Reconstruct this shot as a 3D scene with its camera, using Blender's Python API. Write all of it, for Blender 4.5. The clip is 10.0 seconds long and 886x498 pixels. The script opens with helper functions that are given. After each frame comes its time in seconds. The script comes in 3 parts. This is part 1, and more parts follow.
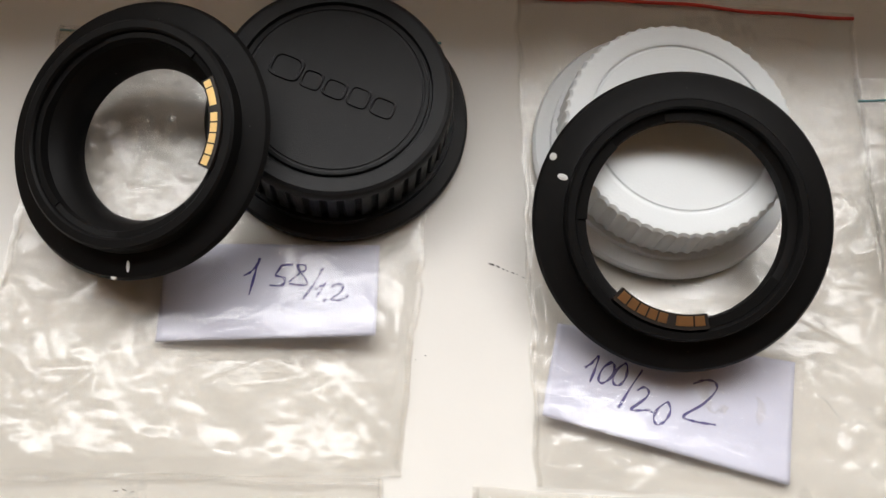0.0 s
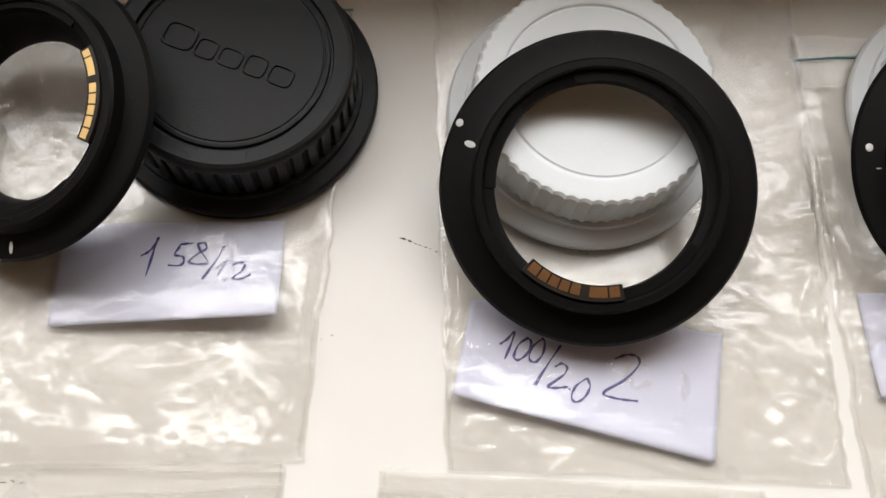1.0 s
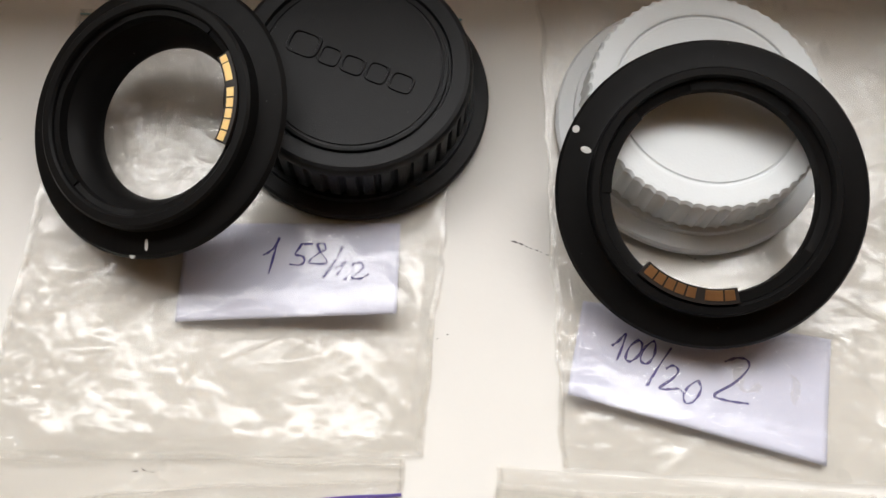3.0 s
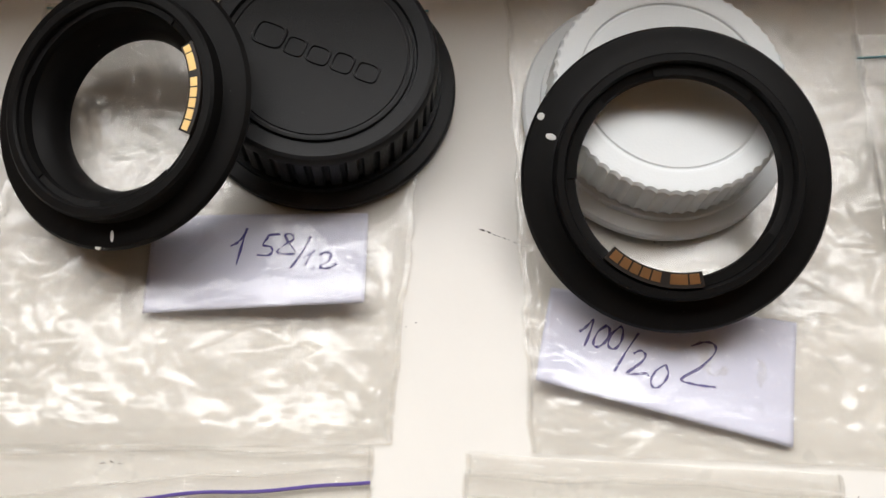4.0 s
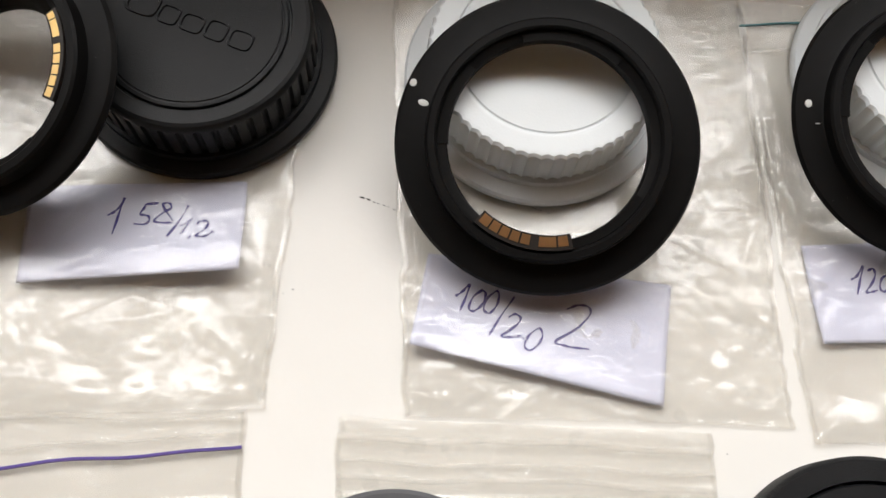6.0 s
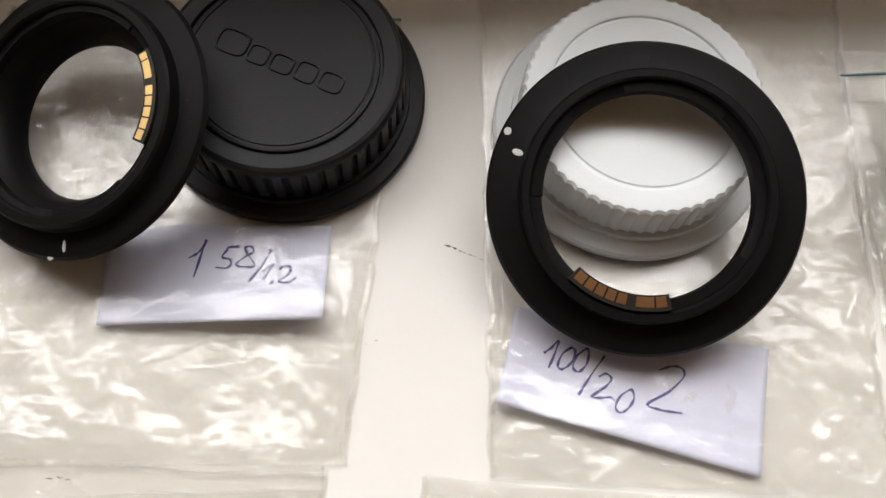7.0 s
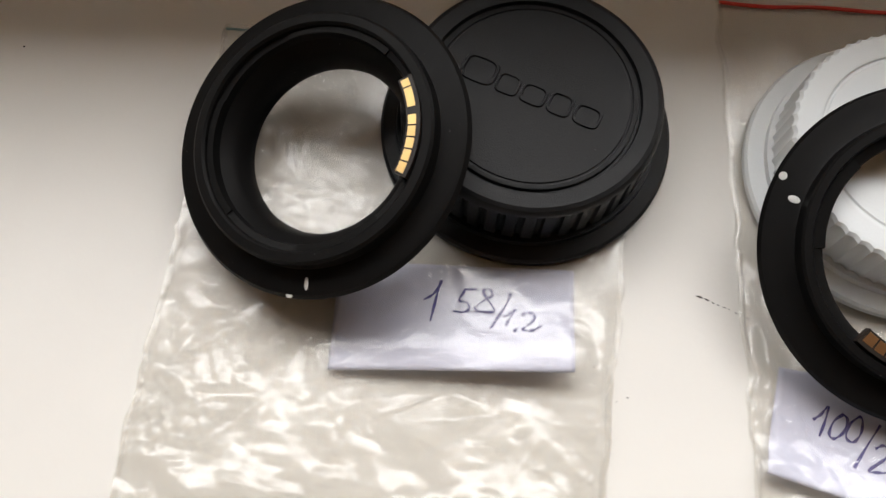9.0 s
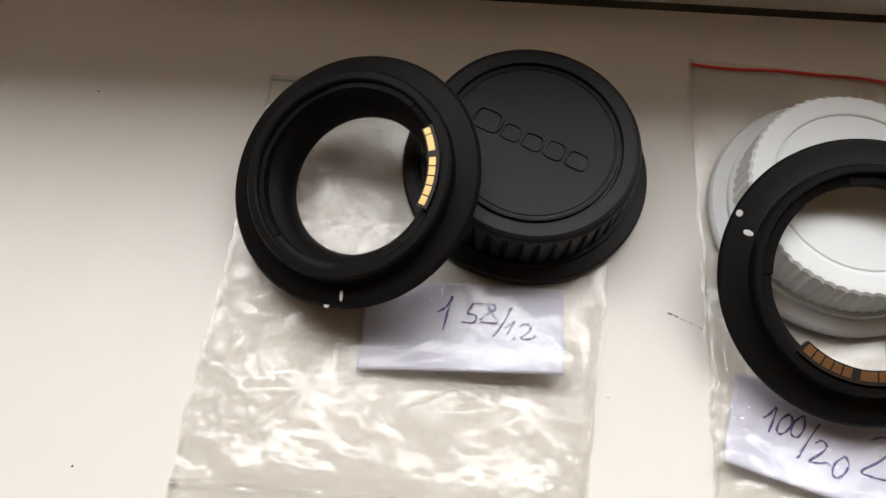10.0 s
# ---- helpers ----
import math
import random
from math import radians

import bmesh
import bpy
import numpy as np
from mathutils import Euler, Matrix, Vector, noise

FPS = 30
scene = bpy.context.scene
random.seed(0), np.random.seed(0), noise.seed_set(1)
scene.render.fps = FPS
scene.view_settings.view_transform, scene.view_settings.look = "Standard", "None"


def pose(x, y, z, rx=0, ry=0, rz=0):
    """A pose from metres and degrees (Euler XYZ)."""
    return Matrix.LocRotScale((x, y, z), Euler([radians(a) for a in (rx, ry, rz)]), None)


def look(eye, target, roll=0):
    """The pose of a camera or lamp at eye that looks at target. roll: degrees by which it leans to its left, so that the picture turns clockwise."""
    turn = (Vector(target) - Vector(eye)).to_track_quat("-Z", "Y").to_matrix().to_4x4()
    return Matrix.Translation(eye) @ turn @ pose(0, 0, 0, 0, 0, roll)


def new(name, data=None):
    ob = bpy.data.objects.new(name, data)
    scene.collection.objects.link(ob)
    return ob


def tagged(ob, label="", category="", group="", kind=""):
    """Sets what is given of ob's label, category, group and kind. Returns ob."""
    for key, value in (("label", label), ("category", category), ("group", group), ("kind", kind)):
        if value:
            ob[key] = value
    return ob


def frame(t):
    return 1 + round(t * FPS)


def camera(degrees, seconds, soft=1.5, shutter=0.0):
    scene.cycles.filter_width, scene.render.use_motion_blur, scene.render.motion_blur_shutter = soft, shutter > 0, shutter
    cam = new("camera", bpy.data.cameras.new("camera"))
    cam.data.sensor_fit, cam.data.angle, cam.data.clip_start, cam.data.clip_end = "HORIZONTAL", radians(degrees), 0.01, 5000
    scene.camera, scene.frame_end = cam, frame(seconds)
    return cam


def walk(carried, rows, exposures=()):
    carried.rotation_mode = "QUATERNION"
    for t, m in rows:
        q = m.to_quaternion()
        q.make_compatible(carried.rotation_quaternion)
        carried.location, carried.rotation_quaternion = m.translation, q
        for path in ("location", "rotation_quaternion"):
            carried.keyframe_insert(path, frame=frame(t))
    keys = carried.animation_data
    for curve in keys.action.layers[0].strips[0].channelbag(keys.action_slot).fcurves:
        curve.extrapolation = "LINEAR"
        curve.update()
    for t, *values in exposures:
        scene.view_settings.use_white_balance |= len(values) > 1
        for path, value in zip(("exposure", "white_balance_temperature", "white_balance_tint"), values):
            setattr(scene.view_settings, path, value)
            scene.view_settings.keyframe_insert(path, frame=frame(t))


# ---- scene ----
cam = camera(53.6, 10.0, soft=1.5)
PATH = [
    (0, (0.0079, 0.0456, 0.2111), (0.0041, 0.1094, 0.0215), 13.02),
    (0.5, (0.0172, 0.0489, 0.2057), (0.0126, 0.1115, 0.0158), 11.74),
    (1, (0.0326, 0.0513, 0.2017), (0.0269, 0.1127, 0.0115), 9.93),
    (1.5, (0.0239, 0.0410, 0.1990), (0.0147, 0.1018, 0.0087), 7.37),
    (2, (0.0149, 0.0406, 0.2036), (0.0040, 0.1027, 0.0138), 6.33),
    (2.5, (0.0114, 0.0420, 0.2053), (-0.0004, 0.1045, 0.0156), 5.55),
    (4, (0.0187, 0.0387, 0.2046), (0.0092, 0.1035, 0.0156), 7.02),
    (4.2, (0.0228, 0.0415, 0.2052), (0.0180, 0.1050, 0.0156), 10.38),
    (4.5, (0.0421, 0.0450, 0.2046), (0.0366, 0.1089, 0.0152), 9.34),
    (5, (0.0440, 0.0440, 0.2022), (0.0404, 0.1075, 0.0126), 10.14),
    (5.5, (0.0495, 0.0407, 0.2068), (0.0450, 0.1045, 0.0173), 9.47),
    (5.7, (0.0474, 0.0378, 0.2062), (0.0429, 0.1018, 0.0167), 9.86),
    (6.8, (0.0361, 0.0455, 0.2018), (0.0261, 0.1106, 0.0130), 7.30),
    (7, (0.0282, 0.0467, 0.2010), (0.0164, 0.1111, 0.0121), 6.19),
    (7.5, (0.0038, 0.0423, 0.1995), (-0.0109, 0.1084, 0.0114), 5.85),
    (8, (-0.0079, 0.0437, 0.2001), (-0.0264, 0.1088, 0.0119), 2.83),
    (8.5, (-0.0114, 0.0436, 0.1935), (-0.0295, 0.1078, 0.0049), 1.96),
    (9, (-0.0230, 0.0406, 0.1861), (-0.0414, 0.1086, -0.0011), 3.89),
    (9.2, (-0.0275, 0.0428, 0.1920), (-0.0420, 0.1074, 0.0033), 6.46),
    (9.5, (-0.0241, 0.0310, 0.1980), (-0.0373, 0.0937, 0.0086), 9.34),
    (9.7, (-0.0258, 0.0307, 0.2100), (-0.0382, 0.0994, 0.0225), 10.39),
    (10, (-0.0232, 0.0246, 0.2189), (-0.0425, 0.0990, 0.0343), 5.46),
]
walk(cam, [(t, look(eye, target, roll)) for t, eye, target, roll in PATH], [(0.0, 0.0), (10.0, 0.0)])

# ---- light ----
# the window stands along a line turned a little against the x axis
TURN = 17.3
WINDOW = Matrix.Translation((-0.0254, 0.2091, 0.0)) @ pose(0, 0, 0, 0, 0, TURN)

world = bpy.data.worlds.new("sky")
scene.world = world
world.use_nodes = True
wn, wl = world.node_tree.nodes, world.node_tree.links
sky = wn.new("ShaderNodeTexSky")
sky.sky_type, sky.sun_disc = "NISHITA", False
sky.sun_elevation, sky.sun_rotation = radians(35), radians(160)
wn["Background"].inputs["Strength"].default_value = 0.08
wl.new(sky.outputs["Color"], wn["Background"].inputs["Color"])

lamp = bpy.data.lights.new("window_daylight", "AREA")
lamp.shape, lamp.size, lamp.size_y, lamp.energy, lamp.color = "RECTANGLE", 3.00, 1.45, 106.0, (1.0, 0.980, 0.962)
daylight = new("window_daylight", lamp)
daylight.matrix_world = WINDOW @ look((-0.1, 1.00, 0.95), (-0.1, -0.12, 0.0))

# ---- materials ----


def material(name, color, rough=0.5, metal=0.0, spread=0.0, scale=200.0, bump=0.0, bump_scale=900.0, second=None, ior=1.45, spec=0.5, dust=0.0):
    """A principled material with colour variation at two scales and a fine relief."""
    m = bpy.data.materials.new(name)
    m.use_nodes = True
    n, l = m.node_tree.nodes, m.node_tree.links
    p = n["Principled BSDF"]
    p.inputs["Roughness"].default_value, p.inputs["Metallic"].default_value, p.inputs["IOR"].default_value = rough, metal, ior
    p.inputs["Specular IOR Level"].default_value = spec
    geo = n.new("ShaderNodeNewGeometry")
    big, small = n.new("ShaderNodeTexNoise"), n.new("ShaderNodeTexNoise")
    big.inputs["Scale"].default_value, small.inputs["Scale"].default_value = scale * 0.15, scale
    for t in (big, small):
        t.inputs["Detail"].default_value = 6
        l.new(geo.outputs["Position"], t.inputs["Vector"])
    both = n.new("ShaderNodeMath")
    both.operation = "MULTIPLY_ADD"
    l.new(big.outputs["Fac"], both.inputs[0])
    both.inputs[1].default_value = 0.6
    half = n.new("ShaderNodeMath")
    half.operation = "MULTIPLY"
    half.inputs[1].default_value = 0.4
    l.new(small.outputs["Fac"], half.inputs[0])
    l.new(half.outputs[0], both.inputs[2])
    ramp = n.new("ShaderNodeMapRange")
    ramp.inputs["From Min"].default_value, ramp.inputs["From Max"].default_value = 0.3, 0.7
    l.new(both.outputs[0], ramp.inputs["Value"])
    mix = n.new("ShaderNodeMix")
    mix.data_type = "RGBA"
    other = second or [c * (1 - spread) for c in color]
    mix.inputs["A"].default_value, mix.inputs["B"].default_value = (*color, 1), (*other, 1)
    l.new(ramp.outputs[0], mix.inputs["Factor"])
    if dust:
        specks, cut, over = n.new("ShaderNodeTexNoise"), n.new("ShaderNodeMapRange"), n.new("ShaderNodeMix")
        specks.inputs["Scale"].default_value, specks.inputs["Detail"].default_value = 1300, 1
        l.new(geo.outputs["Position"], specks.inputs["Vector"])
        cut.inputs["From Min"].default_value, cut.inputs["From Max"].default_value = 0.80, 0.86
        cut.inputs["To Max"].default_value = dust
        l.new(specks.outputs["Fac"], cut.inputs["Value"])
        over.data_type = "RGBA"
        over.inputs["B"].default_value = (0.45, 0.44, 0.42, 1)
        l.new(cut.outputs[0], over.inputs["Factor"])
        l.new(mix.outputs["Result"], over.inputs["A"])
        l.new(over.outputs["Result"], p.inputs["Base Color"])
    else:
        l.new(mix.outputs["Result"], p.inputs["Base Color"])
    vary = n.new("ShaderNodeMapRange")
    vary.inputs["To Min"].default_value, vary.inputs["To Max"].default_value = rough * 0.85, min(1, rough * 1.15)
    l.new(small.outputs["Fac"], vary.inputs["Value"])
    l.new(vary.outputs[0], p.inputs["Roughness"])
    if bump:
        fine, b = n.new("ShaderNodeTexNoise"), n.new("ShaderNodeBump")
        fine.inputs["Scale"].default_value, fine.inputs["Detail"].default_value = bump_scale, 4
        l.new(geo.outputs["Position"], fine.inputs["Vector"])
        b.inputs["Strength"].default_value, b.inputs["Distance"].default_value = bump, 0.0004
        l.new(fine.outputs["Fac"], b.inputs["Height"])
        l.new(b.outputs["Normal"], p.inputs["Normal"])
    return m


def film_material(name, haze, rough, base=0.085):
    """Thin clear plastic: see-through, a soft gloss on both of its faces, a trace of milkiness and fine pulled streaks."""
    m = bpy.data.materials.new(name)
    m.use_nodes = True
    n, l = m.node_tree.nodes, m.node_tree.links
    n.remove(n["Principled BSDF"])
    clear, gloss, milk = n.new("ShaderNodeBsdfTransparent"), n.new("ShaderNodeBsdfGlossy"), n.new("ShaderNodeBsdfDiffuse")
    clear.inputs["Color"].default_value = (0.992, 0.988, 0.976, 1)
    milk.inputs["Color"].default_value = (0.86, 0.84, 0.80, 1)
    weight, fifth, fres = n.new("ShaderNodeLayerWeight"), n.new("ShaderNodeMath"), n.new("ShaderNodeMath")
    weight.inputs["Blend"].default_value = 0.5
    fifth.operation, fres.operation = "POWER", "MULTIPLY_ADD"
    fifth.inputs[1].default_value, fres.inputs[1].default_value, fres.inputs[2].default_value = 5.0, 0.90, base
    l.new(weight.outputs["Facing"], fifth.inputs[0])
    l.new(fifth.outputs[0], fres.inputs[0])
    geo = n.new("ShaderNodeNewGeometry")
    normal = None
    for turn, scale, squeeze, deep in ((0.5, 190, 2.0, 0.00022), (1.9, 480, 1.5, 0.00011)):
        mapping, streak, b = n.new("ShaderNodeMapping"), n.new("ShaderNodeTexNoise"), n.new("ShaderNodeBump")
        mapping.inputs["Rotation"].default_value = (0, 0, turn)
        mapping.inputs["Scale"].default_value = (1.0, squeeze, 1.0)
        l.new(geo.outputs["Position"], mapping.inputs["Vector"])
        streak.inputs["Scale"].default_value, streak.inputs["Detail"].default_value = scale, 3
        streak.inputs["Distortion"].default_value = 0.6
        l.new(mapping.outputs[0], streak.inputs["Vector"])
        b.inputs["Strength"].default_value, b.inputs["Distance"].default_value = 1.0, deep
        l.new(streak.outputs["Fac"], b.inputs["Height"])
        if normal:
            l.new(normal, b.inputs["Normal"])
        normal = b.outputs["Normal"]
    l.new(normal, gloss.inputs["Normal"])
    l.new(normal, weight.inputs["Normal"])
    worn, span = n.new("ShaderNodeTexNoise"), n.new("ShaderNodeMapRange")
    worn.inputs["Scale"].default_value, worn.inputs["Detail"].default_value = 90, 4
    l.new(geo.outputs["Position"], worn.inputs["Vector"])
    span.inputs["From Min"].default_value, span.inputs["From Max"].default_value = 0.3, 0.7
    span.inputs["To Min"].default_value, span.inputs["To Max"].default_value = rough * 0.7, rough * 1.3
    l.new(worn.outputs["Fac"], span.inputs["Value"])
    l.new(span.outputs[0], gloss.inputs["Roughness"])
    hazy, shiny = n.new("ShaderNodeMixShader"), n.new("ShaderNodeMixShader")
    hazy.inputs["Fac"].default_value = haze
    l.new(clear.outputs[0], hazy.inputs[1])
    l.new(milk.outputs[0], hazy.inputs[2])
    l.new(fres.outputs[0], shiny.inputs["Fac"])
    l.new(hazy.outputs[0], shiny.inputs[1])
    l.new(gloss.outputs[0], shiny.inputs[2])
    l.new(shiny.outputs[0], n["Material Output"].inputs["Surface"])
    return m


SILL = material("sill_laminate", (0.755, 0.73, 0.685), 0.42, spread=0.05, scale=60, bump=0.05, bump_scale=500)
FRAME = material("white_window_plastic", (0.80, 0.79, 0.76), 0.35, spread=0.05, scale=40)
GAP = material("dark_gasket", (0.03, 0.028, 0.025), 0.7, spread=0.2)
# warm colours for an unseen room, picked for the light it bounces back
WALL = material("bounce_plaster", (0.80, 0.60, 0.39), 0.85, spread=0.1, scale=8, bump=0.2, bump_scale=150)
CEIL = material("bounce_ceiling_paint", (0.88, 0.76, 0.57), 0.9, spread=0.06, scale=8)
FLOOR = material("bounce_floor", (0.46, 0.29, 0.16), 0.5, spread=0.3, scale=10)
BLACK = material("black_anodised_metal", (0.0062, 0.0058, 0.0057), 0.50, spread=0.4, scale=260, bump=0.10, bump_scale=3500, spec=0.15, dust=0.6)
BLACK_IN = material("black_matte_bore", (0.0055, 0.0052, 0.005), 0.5, spread=0.3, scale=300, bump=0.04, bump_scale=4000, spec=0.14)
CAPBLACK = material("black_cap_plastic", (0.0075, 0.0077, 0.0083), 0.36, spread=0.3, scale=420, bump=0.30, bump_scale=4200, spec=0.24, dust=0.35)
CAPWHITE = material("white_cap_plastic", (0.75, 0.78, 0.79), 0.45, spread=0.04, scale=120, bump=0.08, bump_scale=1800)
GREYRIM = material("grey_rim_metal", (0.10, 0.10, 0.105), 0.3, spread=0.3, scale=200)
# gold contacts again, with the dim room they reflect put into a browner colour
DIM_GOLD = material("dim_gold_contact", (0.62, 0.36, 0.17), 0.36, metal=1.0, spread=0.25, scale=500)
GOLD = material("gold_contact", (0.90, 0.64, 0.28), 0.5, metal=1.0, spread=0.12, scale=600)
CHIP = material("chip_resin", (0.018, 0.013, 0.010), 0.45, spread=0.3, scale=500)
MARK = material("white_paint_mark", (0.72, 0.72, 0.70), 0.5, spread=0.15, scale=900, bump=0.2)
PAPER = material("note_paper", (0.63, 0.64, 0.78), 0.8, spread=0.05, scale=90, bump=0.15, bump_scale=1500)
INK = material("blue_violet_ink", (0.035, 0.025, 0.24), 0.5, spread=0.35, scale=700)
FILM = film_material("clear_bag_film", 0.08, 0.23, 0.08)
ZIPFILM = film_material("clear_zip_film", 0.10, 0.22, 0.10)
RED = material("red_zip_line", (0.75, 0.06, 0.045), 0.4, spread=0.15)
PURPLE = material("purple_zip_line", (0.10, 0.065, 0.27), 0.4, spread=0.15)
TEAL = material("teal_zip_line", (0.10, 0.30, 0.32), 0.4, spread=0.2)
DIRT = material("dark_smudge", (0.06, 0.05, 0.045), 0.8, spread=0.4)

# ---- building helpers; sizes in millimetres ----
MM = 0.001


def mesh_object(name, bm, mat, parent=None, label="", smooth=True, angle=35):
    me = bpy.data.meshes.new(name)
    bmesh.ops.recalc_face_normals(bm, faces=bm.faces)
    bm.to_mesh(me)
    bm.free()
    for m in mat if isinstance(mat, (list, tuple)) else [mat]:
        me.materials.append(m)
    if smooth:
        me.shade_smooth()
        me.set_sharp_from_angle(angle=radians(angle))
    ob = new(name, me)
    if parent is not None:
        ob.parent = parent
    if label:
        tagged(ob, label)
    return ob


def part(name, bm, mat, parent, label="", smooth=True, angle=35):
    return mesh_object(name, bm, mat, parent, label, smooth, angle)


def empty(name, m, label, category, group="", kind=""):
    ob = new(name)
    ob.empty_display_size = 0.01
    ob.matrix_world = m
    return tagged(ob, label, category, group, kind)


def box(bm, x0, x1, y0, y1, z0, z1, bevel=0.0):
    """A box in metres."""
    vs = [bm.verts.new((x, y, z)) for z in (z0, z1) for y in (y0, y1) for x in (x0, x1)]
    fs = [(0, 2, 3, 1), (4, 5, 7, 6), (0, 1, 5, 4), (2, 6, 7, 3), (0, 4, 6, 2), (1, 3, 7, 5)]
    faces = [bm.faces.new([vs[i] for i in f]) for f in fs]
    if bevel:
        edges = {e for f in faces for e in f.edges}
        bmesh.ops.bevel(bm, geom=list(edges), offset=bevel, segments=2, affect="EDGES", profile=0.5)
    return bm


def lathe(bm, profile, n=128, wobble=None, closed=True, arc=None):
    """Turns a profile of (radius, height) in millimetres round z. wobble(angle, radius, height) gives a factor for the radius.
    arc: (start, end) in degrees for a part turn, capped at both ends."""
    full = arc is None
    count = n if full else max(3, int(n * abs(arc[1] - arc[0]) / 360)) + 1
    rings = []
    for i in range(count):
        a = 2 * math.pi * i / n if full else radians(arc[0] + (arc[1] - arc[0]) * i / (count - 1))
        row = []
        for r, z in profile:
            k = wobble(a, r, z) if wobble else 1.0
            row.append(bm.verts.new((r * k * math.cos(a) * MM, r * k * math.sin(a) * MM, z * MM)))
        rings.append(row)
    m = len(profile)
    for i in range(count if full else count - 1):
        a, b = rings[i], rings[(i + 1) % count]
        for j in range(m if closed else m - 1):
            k = (j + 1) % m
            bm.faces.new((a[j], b[j], b[k], a[k]))
    if not full:
        bm.faces.new(rings[0])
        bm.faces.new(rings[-1])
    return bm


def disc_lathe(bm, profile, n=128, wobble=None):
    """As lathe, with the first and last profile points closed to the axis by a face."""
    before = len(bm.verts)
    lathe(bm, profile, n, wobble, closed=False)
    bm.verts.ensure_lookup_table()
    m = len(profile)
    bm.faces.new([bm.verts[before + i * m] for i in range(n)])
    bm.faces.new([bm.verts[before + i * m + m - 1] for i in range(n)])
    return bm


def tilted(x, y, z, nx, ny, spin=0.0):
    """A pose at millimetres (x, y, z) whose z axis points along (nx, ny, 1)."""
    up = Vector((nx, ny, 1)).normalized()
    right = Vector((1, 0, -nx)).normalized()
    ahead = up.cross(right)
    m = Matrix((right, ahead, up)).transposed().to_4x4()
    return Matrix.Translation((x * MM, y * MM, z * MM)) @ m @ pose(0, 0, 0, 0, 0, spin)


# ---- setting: sill, window, unseen room added for bounce light ----
bm = box(bmesh.new(), -0.599, 0.749, -0.36, -0.0015, -0.030, 0.0, 0.002)
sill = mesh_object("window_sill", bm, SILL)
sill.matrix_world = WINDOW
tagged(sill, "cream white laminate window sill with faint smudges", "window sill", kind="structure")

bm = box(bmesh.new(), -0.599, 0.749, -0.0015, 0.004, -0.030, -0.003)
seal = mesh_object("trim_gasket", bm, GAP, smooth=False)
seal.matrix_world = WINDOW
tagged(seal, "dark gap between sill and window frame", "gap", kind="structure")

frame_ob = empty("window_1", WINDOW, "white plastic window with a lower frame sized to shade the sill", "window", kind="structure")
# frame height chosen for the shade it throws on the sill
part("window_frame", box(bmesh.new(), -0.60, 0.75, 0.0005, 0.060, -0.002, 0.085, 0.003), FRAME, frame_ob)
for spec in ((-0.60, 0.75, 0.0005, 0.060, 0.87, 0.96), (-0.60, -0.52, 0.0005, 0.060, 0.0852, 0.8698), (0.67, 0.75, 0.0005, 0.060, 0.0852, 0.8698)):
    part("window_frame", box(bmesh.new(), *spec, 0.003), FRAME, frame_ob)
# unseen bars added above the frame to block light from the sill's far strip
unseen_sash = part("unseen_sash", box(bmesh.new(), -0.51, 0.66, 0.012, 0.075, 0.0858, 0.132, 0.003), FRAME, frame_ob)
for spec in ((-0.51, -0.42, 0.012, 0.075, 0.1322, 0.85), (0.57, 0.66, 0.012, 0.075, 0.1322, 0.85), (-0.51, 0.66, 0.012, 0.075, 0.8502, 0.8695)):
    part("unseen_sash", box(bmesh.new(), *spec, 0.003), FRAME, frame_ob)

# unseen box of a room, sized to fill the shadows with warm bounce
for spec, name, mat, label in (
    ((-1.5, -0.6005, -0.10, 0.16, -0.85, 1.75), "wall_window_left", WALL, "unseen plaster wall beside the window, added for bounce light"),
    ((0.7505, 1.5, -0.10, 0.16, -0.85, 1.75), "wall_window_right", WALL, "unseen plaster wall beside the window, added for bounce light"),
    ((-0.60, 0.75, -0.10, 0.16, 0.961, 1.75), "wall_window_above", WALL, "unseen plaster wall above the window, added for bounce light"),
    ((-0.60, 0.75, -0.10, 0.16, -0.85, -0.031), "wall_window_below", WALL, "unseen plaster wall below the sill, added for bounce light"),
    ((-1.62, -1.5, -2.0, 0.16, -0.85, 1.75), "wall_west", WALL, "unseen beige wall, added for warm bounce light"),
    ((1.5, 1.62, -2.0, 0.16, -0.85, 1.75), "wall_east", WALL, "unseen beige wall, added for warm bounce light"),
    ((-1.62, 1.62, -2.12, -2.0, -0.85, 1.75), "wall_south", WALL, "unseen beige wall, added for warm bounce light"),
    ((-1.62, 1.62, -2.12, 0.16, 1.7505, 1.85), "ceiling", CEIL, "unseen ceiling, added for warm bounce light"),
    ((-1.62, 1.62, -2.12, 0.16, -0.95, -0.8505), "floor", FLOOR, "unseen brown floor, added for warm bounce light"),
):
    w = mesh_object(name, box(bmesh.new(), *spec), mat, smooth=False)
    w.matrix_world = WINDOW
    tagged(w, label, name.split("_")[0], kind="structure")

# ---- bags, slips ----


def value_noise(x, y, seed):
    """Smooth noise in -1..1 on a unit lattice."""
    gen = np.random.default_rng(seed)
    table = gen.uniform(-1, 1, (64, 64))
    xi, yi = np.floor(x).astype(int), np.floor(y).astype(int)
    fx, fy = x - xi, y - yi
    fx, fy = fx * fx * (3 - 2 * fx), fy * fy * (3 - 2 * fy)
    g = lambda a, b: table[(xi + a) % 64, (yi + b) % 64]
    return (g(0, 0) * (1 - fx) + g(1, 0) * fx) * (1 - fy) + (g(0, 1) * (1 - fx) + g(1, 1) * fx) * fy


